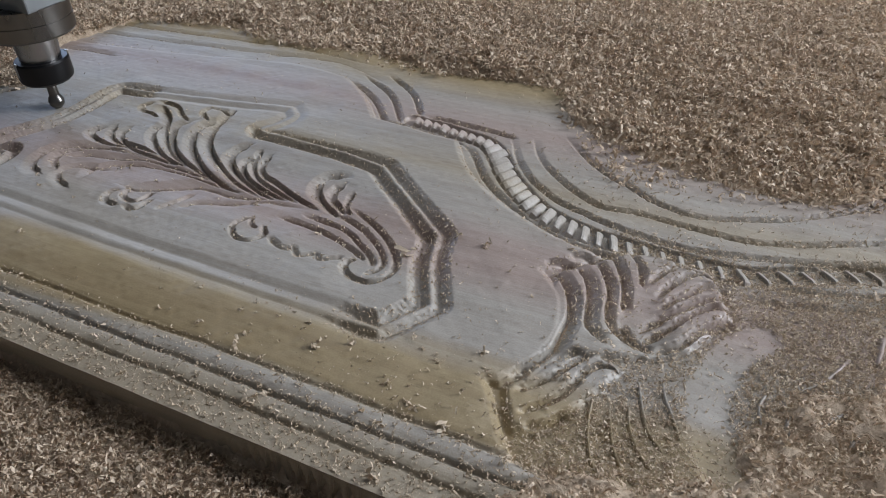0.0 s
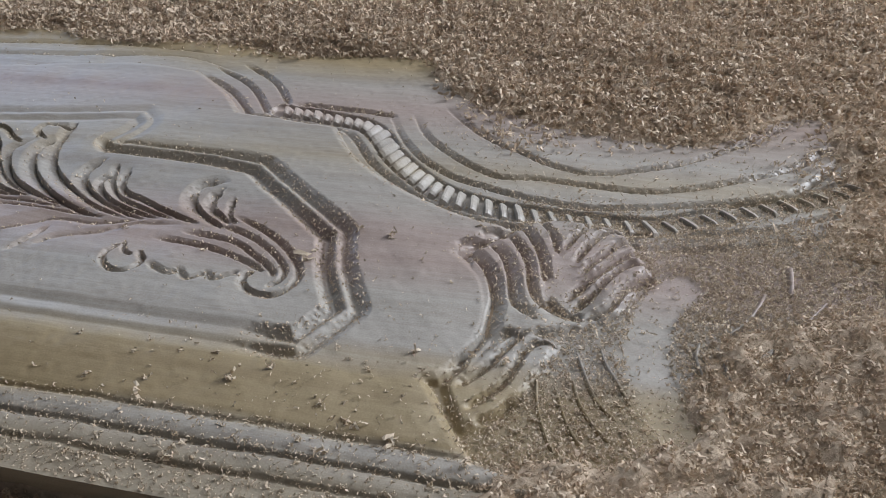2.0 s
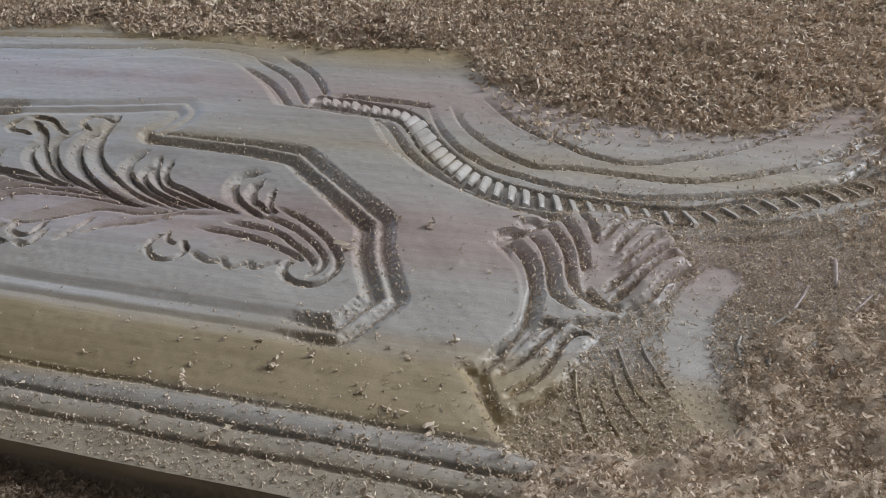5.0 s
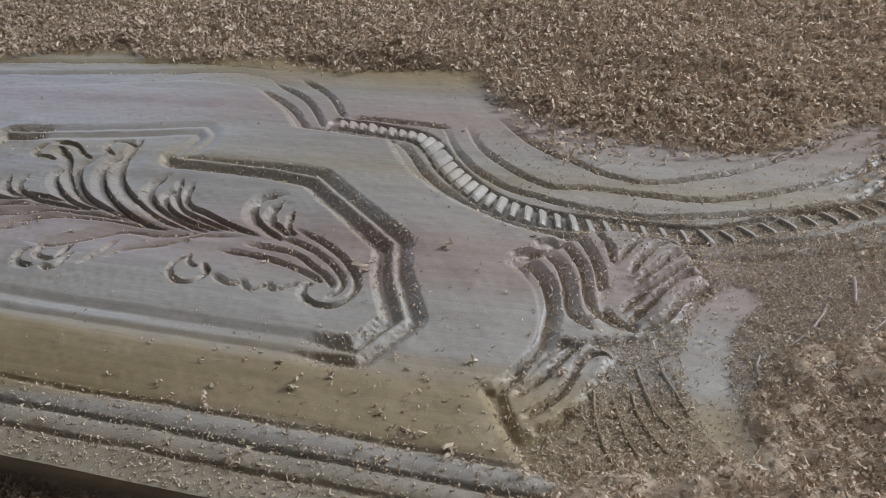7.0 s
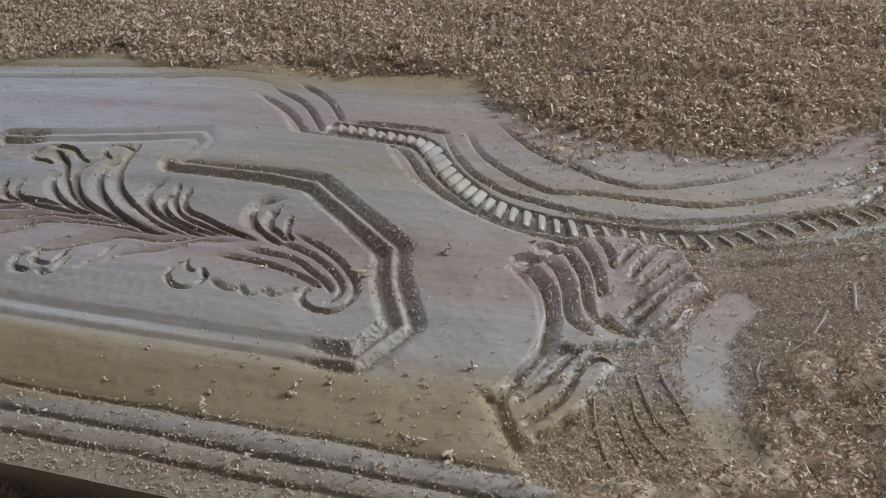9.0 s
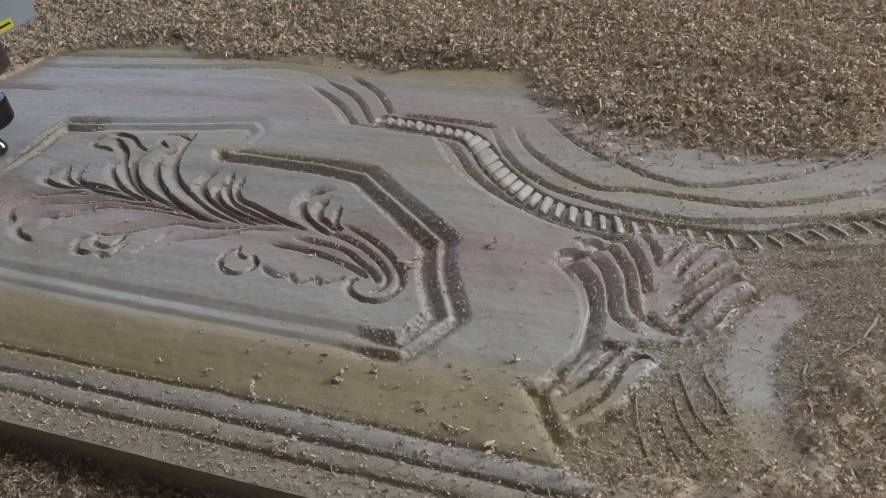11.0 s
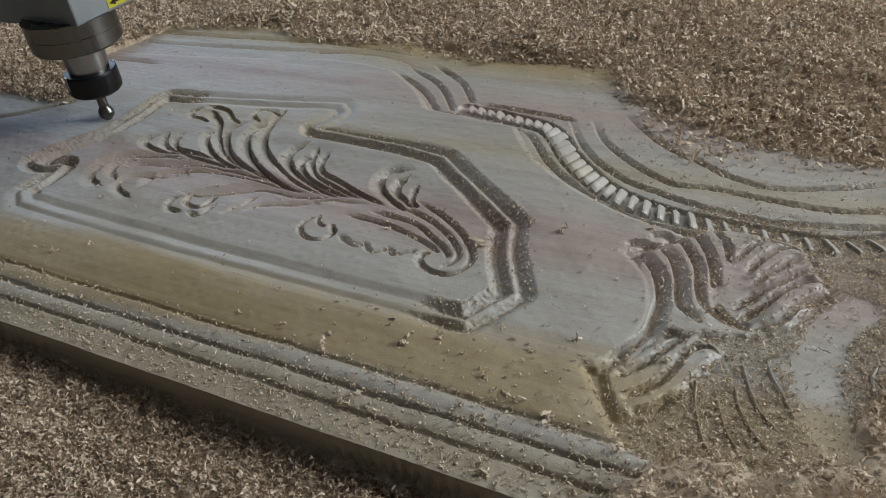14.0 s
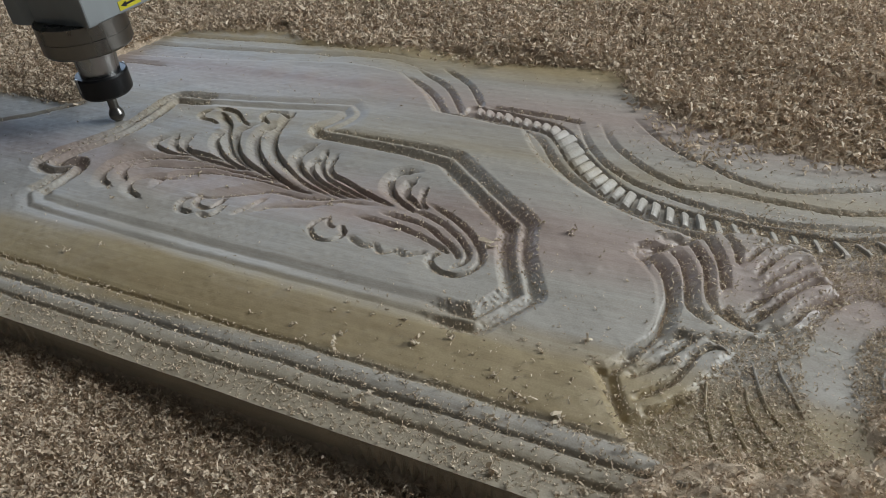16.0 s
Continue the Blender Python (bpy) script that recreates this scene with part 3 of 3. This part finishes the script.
# twisted rope border: slanting lens-shaped beads in a row
run = np.r_[0, np.cumsum(np.linalg.norm(np.diff(BORDER, axis=0), axis=1))]
bead_mesh = None
at, k = 0.004, 0
while at < run[-1]:
    x, y = np.interp(at, run, BORDER[:, 0]), np.interp(at, run, BORDER[:, 1])
    x2, y2 = np.interp(at + 0.001, run, BORDER[:, 0]), np.interp(at + 0.001, run, BORDER[:, 1])
    turn = math.atan2(y2 - y, x2 - x)
    if bead_mesh is None:
        # a slanting slab: its top rises along the rope and drops sharply to the next one
        bm = bmesh.new()
        net = []
        for vv in np.linspace(-1, 1, 9):
            shift = 0.0024 * vv ** 3
            net.append([bm.verts.new((px / 1000 + shift, 0.0088 * vv, pz / 1000 * (1 - abs(vv) ** 6) - 0.001)) for px, pz in ((-5.0, 0), (-4.6, 3.6), (-3.4, 4.6), (-1.0, 4.3), (2.0, 3.2), (4.2, 1.8), (4.9, 0))])
        for a, b in zip(net, net[1:]):
            for m in range(6):
                f = bm.faces.new((a[m], a[m + 1], b[m + 1], b[m]))
                f.smooth = False
        bead_ob = part("rope_bead", bm, WOOD, board)
        bead_mesh = bead_ob.data
    else:
        bead_ob = new("rope_bead", bead_mesh)
        bead_ob.parent = board
    size = (1 + 0.08 * math.sin(k * 2.7)) * (0.86 if x > 0.1 else 1)
    bead_ob.matrix_basis = pose(x, y, height(x, y) + 0.0006 - 0.0006 * min(1, max(0, x - 0.06) / 0.04), 0, 0, math.degrees(turn) + 24) @ Matrix.Diagonal((size * (0.55 if at < 0.08 else 0.56), size * (0.75 if at < 0.08 else 1.08), size * (1.3 if x < 0.09 else 1.0), 1))
    at, k = at + (0.0085 if at < 0.08 else 0.0098 + 0.003 * min(1, max(0, x - 0.08) / 0.1)), k + 1

# ---- shavings ----


CRESCENT = curve([(182, 80), (170, 60), (165, 34), (168, 10), (177, -12)], 0.002)


def crescent(x, y):
    """1 on the swept-clean crescent beside the shell, 0 elsewhere."""
    d = np.full(np.shape(x), 9.0)
    for a, b in CRESCENT:
        d = np.minimum(d, np.hypot(x - a, y - b))
    return smooth(0.0112, 0.0092, d)


def cover(x, y):
    """How thickly shavings lie: 0 bare, 1 a closed layer."""
    w = 0.012 * np.sin(x * 37 + 2 * np.sin(y * 29)) + 0.008 * np.sin(y * 61 + x * 23)
    far = smooth(0.315, 0.355, y + w * 0.6)
    up = np.interp(x, [-0.15, -0.02, 0.019, 0.041, 0.065, 0.093, 0.15, 0.2, 0.3], [0.35, 0.335, 0.268, 0.243, 0.226, 0.212, 0.206, 0.228, 0.265])
    upper = smooth(-0.012, 0.045, y + w * 0.9 - up)
    low = np.interp(x, [0.08, 0.095, 0.115, 0.13, 0.15, 0.165, 0.185, 0.2, 0.25, 0.35], [-0.2, -0.065, -0.04, -0.035, -0.034, -0.022, 0.018, 0.05, 0.08, 0.1])
    lower = smooth(-0.008, 0.02, low - y + w * 0.4) * (x > 0.085)
    side = 0.7 * smooth(0.24, 0.32, x + w)
    west = smooth(-0.006, 0.02, y + w * 0.5 - np.interp(x, [-0.7, -0.55, -0.51, -0.50, -0.485], [0.08, 0.145, 0.185, 0.255, 0.34]))
    patch = smooth(-0.445, -0.47, x + w) * smooth(0.13, 0.145, y) * smooth(0.21, 0.195, y)
    front = (y < GY0 - 0.001) * 1.0
    return np.maximum.reduce([far, upper, lower, side, west, patch, front]) * (1 - crescent(x, y))


def ground(x, y):
    on = (x > GX0) & (x < GX1) & (y > GY0) & (y < GY1)
    z = np.where(on, height(x, y), np.where(y <= GY0, -0.0245, -0.004))
    return z


SX, SY = np.meshgrid(np.arange(-1.3, 0.8, 0.005), np.arange(-0.5, 1.3, 0.005))
heap = 0.0025 * np.sin(SX * 130 + 3 * np.sin(SY * 70)) * np.sin(SY * 150 + 2 * np.sin(SX * 90)) + 0.0015 * rng.standard_normal(SX.shape)
heap *= 1 + 0.6 * smooth(0.07, 0.12, SX) * smooth(0.14, 0.06, SY)
heap += 0.004 * np.sin(SX * 23 + 1) * np.sin(SY * 31)
c = cover(SX, SY)
SZ = ground(SX, SY) + np.where(c > 0.05, c * 0.0025 + 0.8 * c * np.clip(heap, -0.003, 1), 0) - 0.0035 * (c < 0.35) - (SY > 0.5) * 0.004
dust = big_mesh("sawdust", np.stack([SX.ravel(), SY.ravel(), SZ.ravel()], 1), grid_faces(SX.shape[1], SX.shape[0]), DUST)
tagged(dust, "layer of fine brown sawdust over table and board", "sawdust", kind="stuff")


def shavings(name, x, y, z, size, seed, mat):
    """Many small curled wood shavings as one joined mesh."""
    g = np.random.default_rng(seed)
    n = len(x)
    length, width = size * g.uniform(0.4, 1.4, n), size * g.uniform(0.10, 0.36, n)
    bend = g.uniform(0.6, 4.2, n) * g.choice([-1, 1], n)
    yaw, tilt, rollx = g.uniform(0, 6.283, n), g.normal(0, 0.5, n), g.normal(0, 0.6, n)
    rows = 4
    u = np.linspace(-0.5, 0.5, rows)
    P = np.empty((n, rows, 2, 3))
    for k in range(rows):
        ang = bend * u[k]
        px = np.sin(ang) / bend * length
        pz = (1 - np.cos(ang)) / bend * length
        taper = 1 - 1.1 * abs(u[k]) * g.uniform(0.2, 1.2, n)
        for side in (0, 1):
            P[:, k, side, 0], P[:, k, side, 1], P[:, k, side, 2] = px, (side - 0.5) * width * taper + 0.12 * length * np.sin(3 * u[k] + yaw), pz
    P += g.normal(0, 1, P.shape) * (0.085 * (size if np.ndim(size) else np.full(n, size)))[:, None, None, None]
    cr, sr, ct, st, cy, sy = np.cos(rollx), np.sin(rollx), np.cos(tilt), np.sin(tilt), np.cos(yaw), np.sin(yaw)
    X, Y, W = P[..., 0], P[..., 1], P[..., 2]
    e = lambda a: a[:, None, None]
    Y, W = Y * e(cr) - W * e(sr), Y * e(sr) + W * e(cr)
    X, W = X * e(ct) + W * e(st), -X * e(st) + W * e(ct)
    X, Y = X * e(cy) - Y * e(sy), X * e(sy) + Y * e(cy)
    W -= W.min((1, 2))[:, None, None]
    V = np.stack([X + e(x), Y + e(y), W + e(z)], -1).reshape(-1, 3)
    b = (np.arange(n) * rows * 2)[:, None, None]
    k = np.arange(rows - 1)[None, :, None] * 2
    Q = (b + k + np.array([0, 1, 3, 2])[None, None, :]).reshape(-1, 4)
    return big_mesh(name, V, Q, mat, shade=False)


def scatter(n, x0, x1, y0, y1, seed):
    g = np.random.default_rng(seed)
    x, y = g.uniform(x0, x1, n), g.uniform(y0, y1, n)
    return x, y, g.uniform(0, 1, n)


def layer_top(x, y):
    i = np.clip(((x + 1.3) / 0.005).astype(int), 0, SX.shape[1] - 1)
    j = np.clip(((y + 0.5) / 0.005).astype(int), 0, SX.shape[0] - 1)
    return np.maximum(SZ[j, i], ground(x, y))


x, y, u = scatter(520000, -1.0, 0.5, -0.3, 1.0, 11)
keep = (u < cover(x, y) * np.where(y > 0.5, 0.6, 1))
xf, yf, _ = scatter(60000, -0.55, 0.12, -0.27, GY0 - 0.004, 14)
x, y = np.r_[x[keep], xf], np.r_[y[keep], yf]
heapz = layer_top(x, y) + np.random.default_rng(5).uniform(-0.001, 0.003, len(x))
tagged(shavings("wood_shavings", x, y, heapz, np.interp(y, [-0.05, 0.12, 0.25], [0.0040, 0.0048, 0.0070]), 12, CHIP), "thick litter of curled tan wood shavings", "wood shavings", kind="stuff")

# crumbs that fill the cuts of shell and border and lie along torn edges
g = np.random.default_rng(7)
SLOPE = np.hypot(*np.gradient(Z, GS))
x, y, u = scatter(700000, -0.6, 0.33, -0.087, 0.33, 21)
shell = smooth(0.082, 0.1, x) * smooth(0.165, 0.125, y) * (1 - crescent(x, y))
band = smooth(0.0, 0.06, x) * smooth(0.125, 0.16, y) * smooth(0.26, 0.22, y)
deep = smooth(-0.004, -0.006, height(x, y))
slope = SLOPE[np.clip(((y - GY0) / GS).astype(int), 0, len(gy) - 1), np.clip(((x - GX0) / GS).astype(int), 0, len(gx) - 1)]
rope_map = np.zeros(GXX.shape)
where, d, s = distance(BORDER, 0.014)
rope_map[where] = smooth(0.013, 0.008, d)
rope = rope_map[np.clip(((y - GY0) / GS).astype(int), 0, len(gy) - 1), np.clip(((x - GX0) / GS).astype(int), 0, len(gx) - 1)]
thin = 0.002 + 0.008 * smooth(-0.12, 0.06, x) + 0.5 * shell * deep + 0.04 * shell + 0.3 * smooth(0.17, 0.2, x) * shell + 0.02 * band + 0.1 * band * smooth(-0.008, -0.0095, height(x, y)) + 0.05 * crescent(x, y) + 0.16 * smooth(0.165, 0.185, x) * smooth(0.12, 0.08, y) * (1 - crescent(x, y)) + 0.12 * smooth(0.1, 0.12, x) * smooth(0.02, -0.01, y) + (0.12 + 0.12 * smooth(-0.12, -0.02, x)) * smooth(0.3, 0.7, slope) + 0.016 * smooth(-0.12, 0.06, x) * smooth(0.03, -0.03, y) + 0.14 * smooth(-0.071, -0.075, y) + 0.09 * smooth(-0.043, -0.047, y) + 0.3 * rope * smooth(0.06, 0.1, x)
keep = u < thin
x, y = x[keep], y[keep]
tagged(shavings("wood_crumbs", x, y, height(x, y) - 0.0003 + (0.0006 + 0.0012 * smooth(0.08, 0.1, x)) * g.uniform(0, 1, len(x)), 0.0019 * g.uniform(0.4, 1.6, len(x)), 22, CRUMB), "small wood crumbs and fibres lying over the carving", "wood crumbs", kind="stuff")

# larger loose curls on the tan band, the ledge and the field
protos = []
for k in range(6):
    ob = shavings("shaving_clump", *(g.normal(0, 0.0009, 5) for _ in range(2)), g.uniform(0, 0.0014, 5), g.uniform(0.003, 0.0058, 5), 60 + k, CRUMB)
    protos.append(ob)
x, y, u = scatter(900, -0.32, 0.1, -0.086, 0.11, 33)
keep = u < 0.012 + 0.035 * smooth(-0.1, 0.05, x) + 0.3 * smooth(-0.17, 0.08, x) * smooth(0.04, -0.03, y)
for k, (a, b) in enumerate(list(zip(x[keep], y[keep]))[:120]):
    ob = protos[k % 6] if k < 6 else new("shaving_clump", protos[k % 6].data)
    size = 0.45 + g.gamma(2.0, 0.22)
    ob.matrix_basis = pose(a, b, float(height(a, b)) - 0.0003, 0, 0, g.uniform(0, 360)) @ Matrix.Diagonal((size, size, size, 1))
    tagged(ob, "small clump of curled pale shavings on the carved board", "wood shavings", "shaving clumps on the board")

# ---- the spindle ----
spindle = new("router_spindle")
tagged(spindle, "grey aluminium router spindle with black collet nut and cutter", "router spindle")
AX, AY = -0.388, 0.127
spindle.matrix_basis = pose(AX, AY, -0.001)
body = part("body", prism(bmesh.new(), [(-0.026, -0.020), (0.033, -0.020), (0.033, 0.058), (-0.026, 0.058)], 0.090, 0.30, 0.0015), ALU, spindle)
part("side_fin", prism(bmesh.new(), [(-0.054, -0.020), (-0.038, -0.020), (-0.026, -0.012), (-0.026, 0.05), (-0.054, 0.05)], 0.087, 0.30, 0.001), ALU, spindle)
part("bearing_housing", lathe(bmesh.new(), [(0.018, 0.0665), (0.0330, 0.0670), (0.0345, 0.0690), (0.0345, 0.0790), (0.0341, 0.0793), (0.0345, 0.0796), (0.0345, 0.091)], 64), DARKSTEEL, spindle, "dull turned steel bearing housing")
part("spindle_nose", lathe(bmesh.new(), [(0.0155, 0.043), (0.0162, 0.050), (0.0175, 0.068)]), STEEL, spindle, "polished steel nose")
nut = part("collet_nut", lathe(bmesh.new(), [(0.010, 0.0265), (0.0185, 0.0265), (0.0205, 0.0285), (0.021, 0.031), (0.021, 0.0435), (0.020, 0.045), (0.015, 0.0455)], 64), BLACKSTEEL, spindle, "black collet nut")
for k in range(6):
    notch = part("spanner_slot", box(bmesh.new(), 0.0195, 0.0213, -0.0022, 0.0022, 0.034, 0.0455, 0.0004), STEEL, nut, "bright worn spanner slot") if k in (1, 4) else None
    if notch:
        notch.matrix_basis = pose(0, 0, 0, 0, 0, 60 * k + 12)
cutter = part("cutter", lathe(bmesh.new(), [(0.0005, 0.0), (0.0030, 0.001), (0.0058, 0.004), (0.0064, 0.0075), (0.0056, 0.010), (0.0040, 0.0125), (0.0040, 0.030)], 32), DARKSTEEL, spindle, "small steel carving cutter")
sticker = part("arrow_sticker", box(bmesh.new(), 0.0331, 0.0335, 0.012, 0.034, 0.0925, 0.0995), YELLOW, spindle, "yellow sticker with a black arrow")
bm = bmesh.new()
head = [(0.005, 0.0875), (0.013, 0.0905), (0.013, 0.0885), (0.031, 0.0885), (0.029, 0.0875), (0.031, 0.0865), (0.013, 0.0865), (0.013, 0.0845)]
bm.faces.new([bm.verts.new((0.0338, 0.023 + (y - 0.018) * 0.72, 0.096 + (z - 0.0875) * 0.75)) for y, z in head])
part("arrow", bm, BLACKPAINT, sticker, "black arrow")
cover_box = part("head_cover", prism(bmesh.new(), [(-0.107, -0.030), (0.046, -0.030), (0.075, -0.004), (0.083, 0.125), (-0.107, 0.125)], 0.136, 0.32, 0.002), BLACKPAINT, spindle, "black sheet metal head cover")
